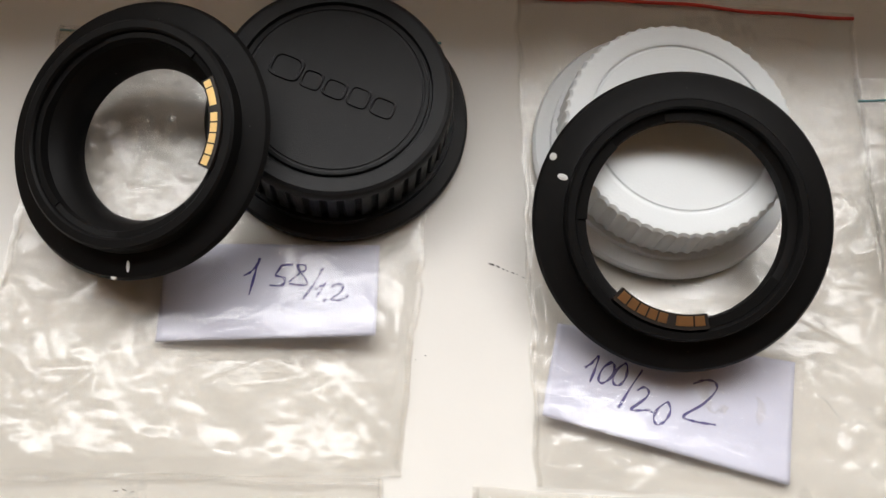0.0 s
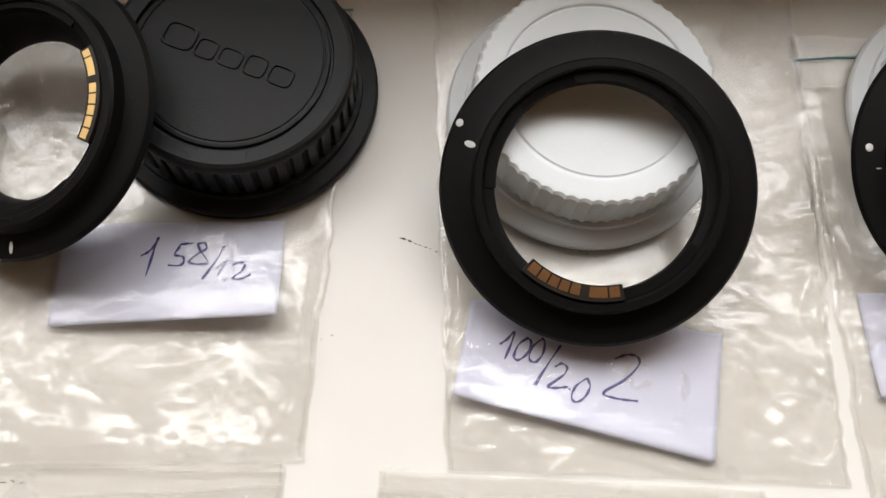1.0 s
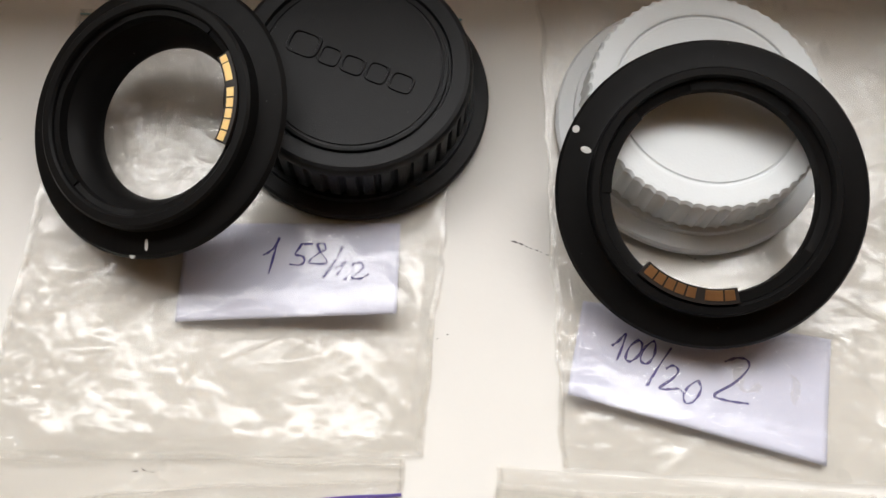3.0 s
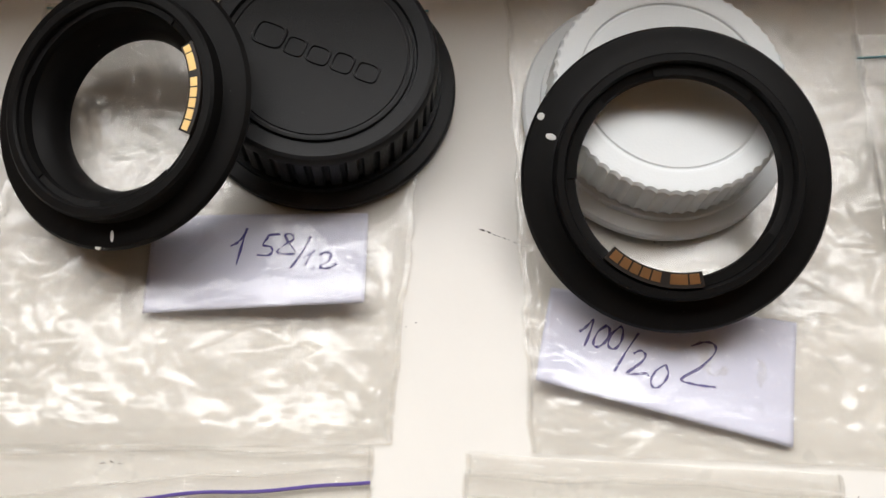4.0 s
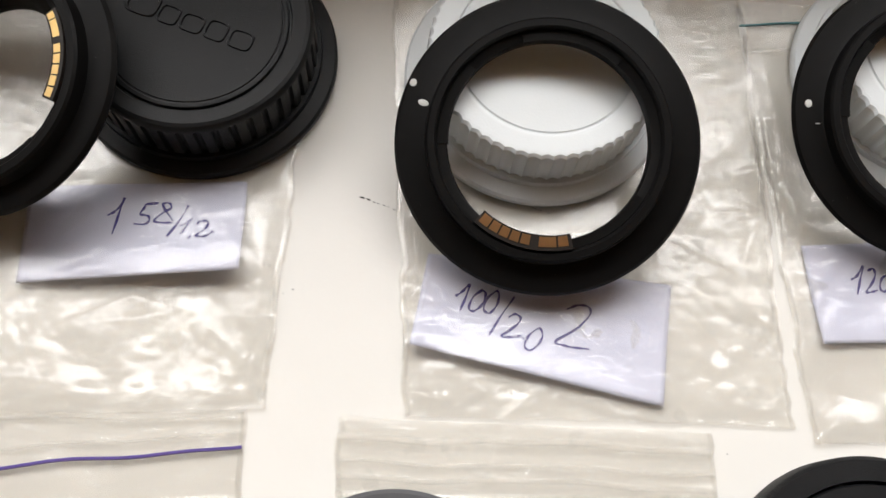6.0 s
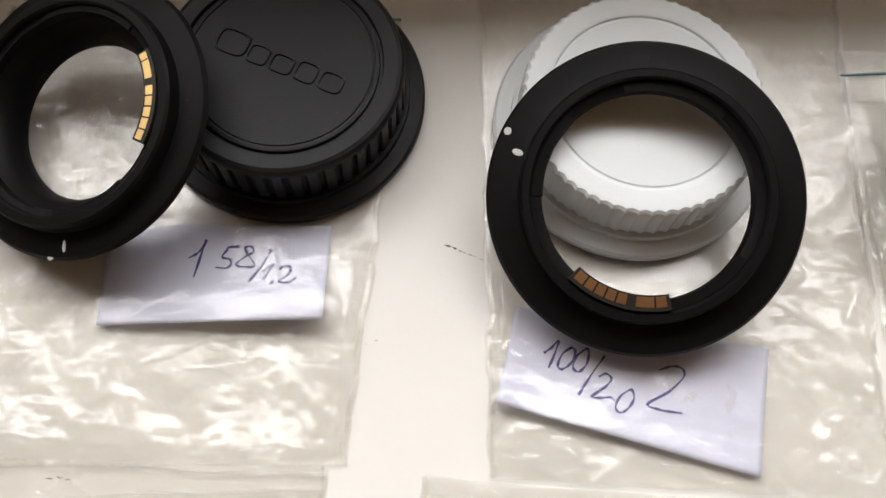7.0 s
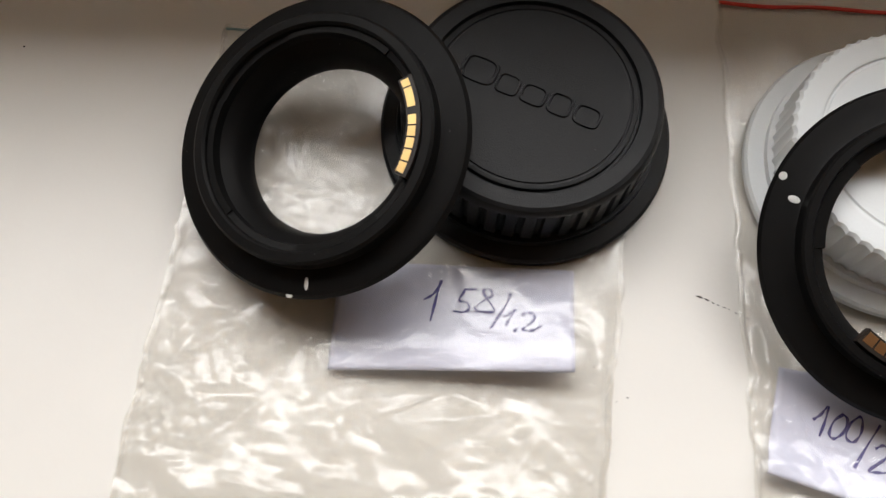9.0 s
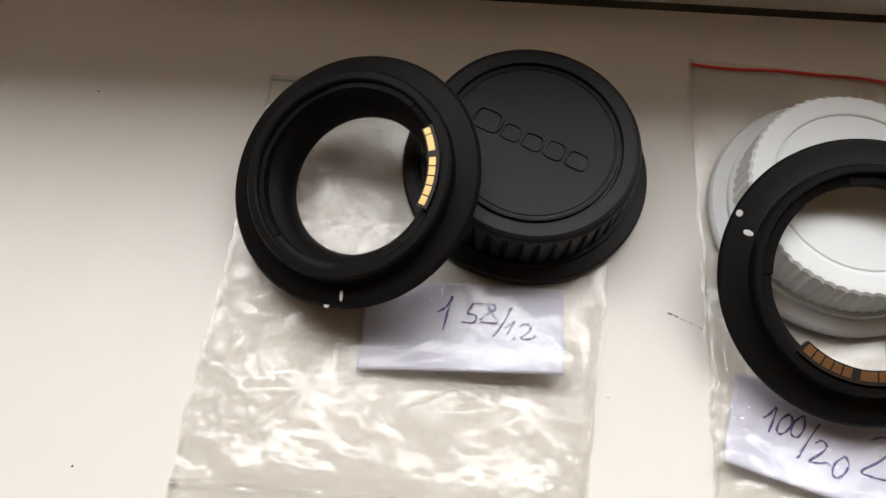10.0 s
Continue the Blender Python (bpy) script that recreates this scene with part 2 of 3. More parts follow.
def facets(x, y, size, seed):
    """Flat triangular facets between random heights in -1..1 on a skewed lattice."""
    gen = np.random.default_rng(seed)
    table = gen.uniform(-1, 1, (64, 64))
    p, q = x / size - y / size * 0.57735, y / size * 1.1547
    i, j = np.floor(p).astype(int), np.floor(q).astype(int)
    a, b = p - i, q - j
    t = lambda di, dj: table[(i + di) % 64, (j + dj) % 64]
    low = t(0, 0) * (1 - a - b) + t(1, 0) * a + t(0, 1) * b
    high = t(1, 1) * (a + b - 1) + t(1, 0) * (1 - b) + t(0, 1) * (1 - a)
    return np.where(a + b < 1, low, high)


def folds(x, y, seed, count, tall):
    """Thin straight ridges in fans, each fan spreading from one pinched point."""
    gen = np.random.default_rng(seed + 300)
    h = np.zeros_like(x)
    x0, x1, y0, y1 = x.min(), x.max(), y.min(), y.max()
    for _ in range(count):
        px, py, turn = gen.uniform(x0, x1), gen.uniform(y0, y1), gen.uniform(0, 2 * math.pi)
        for _ in range(gen.integers(3, 8)):
            a = turn + gen.uniform(-0.9, 0.9)
            far, wide, k = gen.uniform(5, 22), gen.uniform(0.35, 1.2), gen.uniform(0.35, 1.0) * gen.choice((-0.6, 1.0, 1.0))
            u, v = (x - px) * math.cos(a) + (y - py) * math.sin(a), -(x - px) * math.sin(a) + (y - py) * math.cos(a)
            v = v + 0.02 * u * u * gen.uniform(-1, 1) / 2
            along = np.clip(u / 2.0, 0, 1) * np.clip((far - u) / (0.6 * far), 0, 1)
            lean = np.where(v > 0, 1.0, 2.4)
            h += tall * k * along * np.clip(1 - np.abs(v) * lean / (wide + 0.05 * np.maximum(u, 0)), 0, 1)
    return h


def crumple(x, y, seed):
    """Height in millimetres of creased film: broad flat panes, elongated wrinkles that come in patches, and fans of thin folds."""
    gen = np.random.default_rng(seed)
    wx = x + 3 * value_noise(x / 24, y / 24, seed + 1) + 0.7 * value_noise(x / 7, y / 7, seed + 2)
    wy = y + 3 * value_noise(x / 24, y / 24, seed + 3) + 0.7 * value_noise(x / 7, y / 7, seed + 4)
    h = np.zeros_like(x)
    for k, (size, tall, stretch) in enumerate(((19, 2.3, 1.3), (10.5, 1.6, 1.6), (5.6, 1.15, 1.4), (3.0, 0.72, 1.8), (1.7, 0.36, 1.5))):
        a = gen.uniform(0, math.pi)
        u, v = wx * math.cos(a) + wy * math.sin(a), -wx * math.sin(a) + wy * math.cos(a)
        patch = np.clip(0.55 + 1.1 * value_noise(x / 17 + 7 * k, y / 17, seed + 10 + k), 0.08, 1.4) if k > 1 else 1.0
        h += tall * patch * facets(u / stretch, v, size, seed + 20 + k)
    streaky = np.clip(0.3 + 1.2 * value_noise(x / 20, y / 20, seed + 50), 0, 1.2)
    a = gen.uniform(0.8, 2.2)
    u, v = wx * math.cos(a) + wy * math.sin(a), -wx * math.sin(a) + wy * math.cos(a)
    h += 0.35 * streaky * (1 - 2 * np.abs(value_noise(u / 11, v / 2.3, seed + 51)))
    return 2.2 + h + folds(x, y, seed, 55, 0.85)


def in_quad(x, y, quad):
    """Bilinear-ish signed distance inside a convex quad (positive inside), in the quad's units."""
    d = np.full_like(x, 1e9)
    for (ax, ay), (bx, by) in zip(quad, quad[1:] + quad[:1]):
        ex, ey = bx - ax, by - ay
        d = np.minimum(d, ((x - ax) * -ey + (y - ay) * ex) / math.hypot(ex, ey))
    return d


def note_height(x, y, note):
    """The paper's own relief in millimetres above the sill: a lifted lower edge and slow waves."""
    (ax, ay), (bx, by) = note["quad"][0], note["quad"][1]
    length = math.hypot(bx - ax, by - ay)
    ex, ey = (bx - ax) / length, (by - ay) / length
    along, off = ((x - ax) * ex + (y - ay) * ey) / length, (x - ax) * -ey + (y - ay) * ex
    lift = note["lift"][0] * (1 - along) + note["lift"][1] * along
    return 1.1 + np.maximum(lift, 0) * np.exp(-(np.maximum(off, 0) / note["reach"]) ** 2) + 0.35 * value_noise(x / 11, y / 11, note["seed"])


def sheet(nx, ny, quad, height, edge=None):
    """A grid over the quad (lower left, lower right, upper right, upper left); height(x, y, u, v) in millimetres."""
    u, v = np.meshgrid(np.linspace(0, 1, nx), np.linspace(0, 1, ny))
    q = np.array(quad, float)
    pts = ((1 - u) * (1 - v))[..., None] * q[0] + (u * (1 - v))[..., None] * q[1] + (u * v)[..., None] * q[2] + ((1 - u) * v)[..., None] * q[3]
    x, y = pts[..., 0], pts[..., 1]
    if edge:
        dx, dy = edge(x, y, u, v)
        x, y = x + dx, y + dy
    z = height(x, y, u, v)
    co = np.stack([x, y, z], -1).reshape(-1, 3) * MM
    idx = np.arange(nx * ny).reshape(ny, nx)
    faces = np.stack([idx[:-1, :-1], idx[:-1, 1:], idx[1:, 1:], idx[1:, :-1]], -1).reshape(-1, 4)
    return co, faces


def sheet_object(name, data, mat, parent, label="", smooth=True):
    me = bpy.data.meshes.new(name)
    me.from_pydata(data[0].tolist(), [], data[1].tolist())
    me.materials.append(mat)
    if smooth:
        me.shade_smooth()
    ob = new(name, me)
    ob.parent = parent
    if label:
        tagged(ob, label)
    return ob


# what weighs the film down: centre and radius in millimetres
WEIGHTS = [(-32.5, 142.3, 35.0), (52.3, 159.0, 36.0), (152.0, 187.0, 36.0)]


def film_height(x, y, u, v, seed, amount, slips, base):
    # liveliest along the side seams, calmer in the middle
    lively = np.clip(0.62 + 0.75 * np.exp(-((np.minimum(u, 1 - u) / 0.17) ** 2)) + 0.35 * value_noise(x / 21, y / 21, seed + 70), 0.3, 1.5)
    h = crumple(x, y, seed) * amount * lively
    border = np.minimum(np.minimum(u, 1 - u), np.minimum(v, 1 - v))
    h = h * np.clip(border / 0.035, 0.3, 1)
    for cx, cy, r in WEIGHTS:
        d = np.hypot(x - cx, y - cy)
        h = h * np.clip((d - r) / 9, 0.0, 1) + 0.0
    over = np.zeros_like(x)
    for n in slips:
        d = in_quad(x, y, n["quad"])
        near = np.clip(1 + d / 5.0, 0, 1)
        near = near * near * (3 - 2 * near)
        over = np.maximum(over, near * (note_height(x, y, n) + 0.3))
        h = h * (1 - 0.68 * near)
    return base + np.maximum(h, 0) * 1.0 + over


def zip_bag(label, quad, seed, zips, amount=1.0, slips=(), base=0.6, step=0.36, zip_band=None, group="zip bags"):
    """A clear bag of two film sheets. quad: lower left, lower right, upper right, upper left. zips: (v, material, width, bow)."""
    bag = empty("zip_bag", Matrix(), label, "plastic bag", group)
    q = [Vector(p) for p in quad]
    nx, ny = int((q[1] - q[0]).length / step), int((q[3] - q[0]).length / step)

    def edge(x, y, u, v):
        w = np.clip(1 - np.minimum(u, 1 - u) / 0.06, 0, 1)
        k = np.clip(1 - np.minimum(v, 1 - v) / 0.05, 0, 1)
        return w * 0.9 * value_noise(x / 8, y / 8, seed + 60) + w * 0.6 * value_noise(x / 3, y / 3, seed + 62), k * 0.7 * value_noise(x / 9, y / 9, seed + 61)

    def under(x, y, u, v):
        h = 0.2 + 0.33 * np.maximum(crumple(x, y, seed + 7), 0)
        for cx, cy, r in WEIGHTS:
            h = np.minimum(h, 0.2 + np.clip((np.hypot(x - cx, y - cy) - r) / 9, 0, 1))
        return np.minimum(h, 1.0) if slips else h

    sheet_object("back_sheet", sheet(nx * 2 // 3, ny * 2 // 3, quad, under), FILM, bag)

    def high(x, y, u, v):
        calm = np.ones_like(u)
        if zip_band:
            calm = 1 - 0.88 * np.clip((v - zip_band[0]) / 0.03, 0, 1) * np.clip((zip_band[1] - v) / 0.03, 0, 1)
        return film_height(x, y, u, v, seed, amount * calm, slips, base)

    sheet_object("front_sheet", sheet(nx, ny, quad, high, edge), FILM, bag)
    for side in (0, 1):
        bms = bmesh.new()
        rows = []
        for i in range(91):
            f = i / 90
            p = (q[0].lerp(q[3], f), q[1].lerp(q[2], f))[side]
            wob = 0.9 * value_noise(np.array([p.x / 8]), np.array([p.y / 8]), seed + 60)[0] + 0.6 * value_noise(np.array([p.x / 3]), np.array([p.y / 3]), seed + 62)[0]
            inward = 1 if side == 0 else -1
            z = base + 0.1 + 0.4 * math.sin(f * 31 + seed) * math.sin(f * 13)
            rows.append([bms.verts.new(((p.x + wob + inward * o) * MM, p.y * MM, (z * k + 0.2) * MM)) for o, k in ((-0.4, 0.1), (0.1, 0.6), (0.6, 0.8), (1.1, 0.4))])
        for r0, r1 in zip(rows, rows[1:]):
            for j in range(3):
                bms.faces.new((r0[j], r1[j], r1[j + 1], r0[j + 1]))
        part("side_seam", bms, ZIPFILM, bag)
    for v0, v1, mat, width, proud, bow in zips:
        a, b = q[3] * v0 + q[0] * (1 - v0), q[2] * v1 + q[1] * (1 - v1)
        bmz = bmesh.new()
        rows = []
        for i in range(61):
            f = i / 60
            p = a.lerp(b, f)
            t = (b - a).normalized()
            s = Vector((-t.y, t.x))
            p = p + s * (bow * math.sin(math.pi * f) + 0.45 * math.sin(f * 9 + seed) + 0.22 * math.sin(f * 23 + 2 * seed))
            z = base + proud
            rows.append([bmz.verts.new((*((p + s * o).to_2d() * MM), (z + dz) * MM)) for o, dz in ((-width / 2, -0.3), (-width / 3, 0.15), (width / 3, 0.15), (width / 2, -0.3))])
        for r0, r1 in zip(rows, rows[1:]):
            for j in range(3):
                bmz.faces.new((r0[j], r1[j], r1[j + 1], r0[j + 1]))
        part("zip_line", bmz, mat, bag)
    return bag


def note(label, quad, lift, seed, reach=7.0):
    """A slip of paper: lower left, lower right, upper right, upper left corners, and how far the lower corners lift."""
    info = {"quad": quad, "lift": lift, "seed": seed, "reach": reach}
    ob = empty("paper_note", Matrix(), label, "paper note", "paper notes")
    top = sheet(44, 24, quad, lambda x, y, u, v: note_height(x, y, info) + 0.06)
    co, faces = top
    n = len(co)
    under = co - np.array([0, 0, 0.00012])
    ring = list(range(44)) + [44 * r + 43 for r in range(1, 24)] + list(range(44 * 24 - 2, 44 * 23 - 1, -1)) + [44 * r for r in range(22, 0, -1)]
    sides = [(a, a + n, b + n, b) for a, b in zip(ring, ring[1:] + ring[:1])]
    sheet_object("sheet", (np.concatenate([co, under]), np.concatenate([faces, faces[:, ::-1] + n, np.array(sides)])), PAPER, ob)
    info["object"] = ob
    return info


def stroke(info, name, points, width=0.68):
    """One handwritten character on a note: a ribbon of ink along a smooth line through the points, in millimetres."""
    p = [Vector(a) for a in points]
    line = []
    ends = [p[0] * 2 - p[1], *p, p[-1] * 2 - p[-2]] if len(p) > 1 else p
    for i in range(1, len(ends) - 2):
        a, b, c, d = ends[i - 1 : i + 3]
        for k in range(7):
            t = k / 7
            line.append(0.5 * ((2 * b) + (c - a) * t + (2 * a - 5 * b + 4 * c - d) * t * t + (3 * b - a - 3 * c + d) * t**3))
    line.append(p[-1])
    bm = bmesh.new()
    rows = []
    for i, q in enumerate(line):
        t = (line[min(i + 1, len(line) - 1)] - line[max(i - 1, 0)]).normalized()
        s = Vector((-t.y, t.x)) * width / 2 * (0.8 + 0.3 * math.sin(i * 0.7 + q.x))
        row = []
        for o in (-1, 1):
            w = q + s * o
            z = float(note_height(np.array([w.x]), np.array([w.y]), info)[0]) + 0.16
            row.append(bm.verts.new((w.x * MM, w.y * MM, z * MM)))
        rows.append(row)
    for r0, r1 in zip(rows, rows[1:]):
        bm.faces.new((r0[0], r1[0], r1[1], r0[1]))
    return part(name, bm, INK, info["object"], "blue ballpoint handwriting")


note_a = note("white paper slip with blue handwriting 1 58/1,2", [(-55.5, 73.5), (-5.7, 89.2), (-11.8, 112.5), (-62.0, 97.5)], (1.0, 4.6), 5, 11.0)
for name, pts in (
    ("digit_one", [(-41.3, 95.0), (-40.1, 96.3), (-39.3, 98.0), (-39.1, 100.5), (-38.9, 96.8), (-38.3, 90.6)]),
    ("digit_five", [(-30.7, 101.3), (-33.4, 100.2), (-33.5, 99.4), (-33.9, 97.4), (-31.9, 97.4), (-31.2, 96.2), (-32.0, 95.0), (-34.4, 94.5)]),
    ("digit_eight", [(-28.3, 99.5), (-29.6, 101.2), (-28.3, 102.0), (-27.3, 100.9), (-28.6, 99.3), (-30.0, 96.4), (-25.8, 97.4), (-28.4, 99.9), (-29.4, 101.0)]),
    ("slash", [(-23.5, 102.6), (-24.1, 98.4), (-25.5, 93.2)]),
    ("digit_one", [(-23.5, 96.6), (-22.4, 98.0), (-21.6, 99.4), (-22.1, 96.8), (-22.5, 94.8)]),
    ("comma", [(-20.0, 95.1), (-20.5, 94.0)]),
    ("digit_two", [(-19.8, 98.3), (-19.0, 99.4), (-17.4, 99.5), (-17.3, 97.6), (-18.8, 95.3), (-16.7, 95.6), (-15.1, 97.3)]),
):
    stroke(note_a, name, pts)

note_b = note("white paper slip with blue handwriting 100/2.0 2", [(37.6, 82.5), (98.9, 83.4), (96.0, 113.5), (36.3, 106.0)], (2.2, 0.4), 6, 5.0)
for name, pts in (
    ("digit_one", [(45.3, 97.1), (46.6, 98.6), (47.9, 100.8), (47.8, 97.7), (47.2, 94.0)]),
    ("digit_zero", [(51.4, 100.4), (49.6, 98.2), (49.1, 95.2), (50.3, 94.6), (51.9, 96.5), (52.3, 99.4), (51.2, 100.4)]),
    ("digit_zero", [(54.7, 101.1), (52.8, 98.4), (52.7, 95.6), (54.3, 95.2), (55.5, 97.5), (55.4, 100.3), (54.5, 101.1)]),
    ("slash", [(59.2, 100.6), (57.2, 95.5), (55.3, 89.8)]),
    ("digit_two", [(58.9, 95.3), (60.4, 96.5), (61.8, 95.7), (61.0, 93.6), (58.3, 90.3), (60.9, 90.8), (62.9, 91.6)]),
    ("point", [(63.1, 91.2), (63.6, 90.9)]),
    ("digit_zero", [(66.5, 94.5), (64.6, 92.2), (64.1, 89.5), (65.3, 88.5), (67.0, 90.1), (67.8, 92.8), (66.9, 94.5), (66.3, 94.3)]),
    ("digit_two", [(72.1, 100.9), (74.7, 102.6), (77.2, 102.8), (77.9, 100.9), (75.3, 96.6), (71.1, 92.4), (74.1, 91.9), (79.3, 92.6)]),
):
    stroke(note_b, name, pts)

note_c = note("white paper slip with blue handwriting 120/", [(134.5, 108.3), (190.0, 124.0), (183.0, 150.0), (126.5, 132.3)], (0.6, 0.4), 7)
for name, pts in (
    ("digit_one", [(139.9, 126.7), (141.3, 128.1), (142.5, 131.0), (142.2, 127.6), (141.9, 123.3)]),
    ("digit_two", [(143.7, 130.1), (145.1, 131.0), (145.8, 129.4), (145.0, 126.7), (144.0, 124.5), (145.5, 124.9), (146.7, 125.7)]),
    ("digit_zero", [(149.4, 130.6), (147.6, 129.2), (147.3, 126.6), (148.3, 125.6), (149.6, 127.2), (150.0, 129.5), (149.2, 130.6)]),
    ("slash", [(153.5, 133.1), (152.6, 130.2), (152.1, 126.1)]),
):
    stroke(note_c, name, pts)

zip_bag("crumpled clear zip bag holding a white note", [(-87.1, 31.8), (9.5, 60.0), (-13.0, 174.0), (-111.0, 147.0)], 11, [(0.99, 0.99, TEAL, 0.5, 0.3, 0.3)], 1.0, [note_a])
zip_bag("crumpled clear zip bag with a red zip line and a note", [(41.0, 66.5), (129.5, 86.5), (97.5, 220.0), (2.8, 196.5)], 23, [(0.985, 0.985, RED, 1.0, 0.8, 0.6)], 1.0, [note_b], zip_band=(0.90, 1.0))
zip_bag("crumpled clear zip bag with a teal zip line and a note", [(135.5, 84.0), (236.0, 111.0), (203.0, 228.0), (100.5, 199.0)], 37, [(0.945, 0.945, TEAL, 0.6, 0.3, 0.0), (0.875, 0.875, ZIPFILM, 0.8, 0.5, 0.0)], 0.9, [note_c], zip_band=(0.86, 1.0))
zip_bag("clear zip bag with a purple zip line", [(-60.0, -70.5), (36.0, -47.0), (4.8, 58.2), (-88.0, 33.4)], 41, [(0.83, 0.93, PURPLE, 0.85, 0.6, 1.2), (0.885, 0.96, ZIPFILM, 0.7, 0.5, 0.6), (0.985, 0.99, ZIPFILM, 0.6, 0.4, 0.0)], 0.7, zip_band=(0.8, 1.0), base=0.9)
zip_bag("clear zip bag with a ribbed clear closure", [(56.0, -60.0), (140.0, -40.0), (110.7, 80.4), (26.1, 62.4)], 53, [(0.965, 0.965, ZIPFILM, 1.6, 1.2, 0.2), (0.925, 0.925, ZIPFILM, 0.8, 0.6, -0.2), (0.895, 0.895, ZIPFILM, 1.2, 1.0, 0.2), (0.865, 0.865, ZIPFILM, 1.6, 1.2, 0.0)], 0.6, zip_band=(0.84, 1.0), base=0.9)

# ---- lens caps ----


def lens_cap(label, m, mat, flange, top, height, groove, ribs, logo=False, group="lens caps"):
    """A rear lens cap lying open side down: flange, ribbed grip wall, top face with a ring groove."""
    cap = empty("lens_cap", m, label, "lens cap", group)
    bm = bmesh.new()
    disc_lathe(bm, [(flange - 0.7, 0.0), (flange, 0.6), (flange, 2.2), (flange - 0.6, 2.9), (top + 1.6, 3.6), (top + 1.4, 5.2), (top - 1.2, 5.4)], 160)
    part("flange", bm, mat, cap)
    bm = bmesh.new()

    def grip(a, r, z):
        if r < top - 1.6 or z < 5.2:
            return 1.0
        if mat is CAPBLACK and z > height - 2.0:
            return 1.0
        s = (a * ribs / (2 * math.pi)) % 1.0
        return 1.0 - 0.019 * math.sin(math.pi * s) if mat is CAPWHITE else 1.0 - 0.034 / (1 + math.exp(-60 * (0.17 - abs(s - 0.5))))

    h = height
    # black: a shoulder that falls inwards to a double line; white: a shallow step down to the disc
    dish = 0.45 if mat is CAPBLACK else 0.3
    if mat is CAPBLACK:
        rim = [(groove + 1.0, h - 0.30), (groove + 0.7, h - 1.3), (groove + 0.1, h - 1.3), (groove - 0.1, h - 0.55), (groove - 0.5, h - dish), (groove - 1.0, h - dish), (groove - 1.15, h - 0.75), (groove - 1.5, h - 0.75), (groove - 1.65, h - dish), (groove - 2.2, h - dish)]
    else:
        rim = [(groove + 1.1, h), (groove + 0.5, h - 0.02), (groove + 0.2, h - 0.14), (groove - 0.05, h - 0.62), (groove - 0.45, h - 0.62), (groove - 0.8, h - dish), (groove - 1.4, h - dish)]
    wall = [(top + 0.5, h - 2.2), (top + 0.4, h - 1.8), (top + 0.1, h - 0.9), (top - 0.4, h - 0.3)] if mat is CAPBLACK else [(top + 0.2, h - 0.8), (top - 0.5, h - 0.1)]
    disc_lathe(bm, [(top - 0.5, 5.1), (top + 0.5, 5.3), *wall, (top - 1.3, h), (top - 1.8, h if mat is CAPWHITE else h - 0.06), *rim, (2.0, h - dish)], ribs * 14, grip)
    part("top", bm, mat, cap, angle=24)
    if logo:
        # five plain embossed outlines in a row where the maker's mark is
        base, along = Vector((-17.2, 0.6)), Vector((1.0, -0.105)).normalized()
        side = Vector((-along.y, along.x))
        for at, w, t in ((4.2, 8.4, 7.0), (11.3, 5.4, 5.4), (17.4, 6.0, 5.2), (23.6, 5.6, 5.8), (30.0, 6.2, 5.4)):
            bm = bmesh.new()
            rows = []
            for i in range(40):
                a = 2 * math.pi * i / 40
                ca, sa = math.cos(a), math.sin(a)
                sx = math.copysign(abs(ca) ** 0.55, ca) * w / 2
                sy = math.copysign(abs(sa) ** 0.55, sa) * t / 2
                row = []
                for k, z in ((1.0, 0.0), (0.95, 0.45), (0.82, 0.45), (0.77, 0.0)):
                    p = base + along * (at + sx * k) + side * (t / 2 - 1.8 + sy * k)
                    row.append(bm.verts.new((p.x * MM, p.y * MM, (h - dish - 0.02 + z) * MM)))
                rows.append(row)
            for i in range(40):
                a, b = rows[i], rows[(i + 1) % 40]
                for j in range(3):
                    bm.faces.new((a[j], b[j], b[j + 1], a[j + 1]))
            part("embossed_mark", bm, mat, cap)
    return cap


lens_cap("black plastic rear lens cap with embossed mark", pose(-0.0325, 0.1423, 0.0012), CAPBLACK, 34.0, 28.7, 18.2, 23.1, 44, True)
lens_cap("white plastic lens cap with scalloped grip edge", pose(0.0523, 0.1590, 0.0012, 0, 0, 3), CAPWHITE, 34.9, 29.2, 17.0, 22.9, 60)
lens_cap("white plastic lens cap under a black ring", pose(0.1520, 0.1870, 0.0012, 0, 0, 11), CAPWHITE, 34.9, 29.2, 17.0, 22.9, 60)

# ---- adapter rings ----


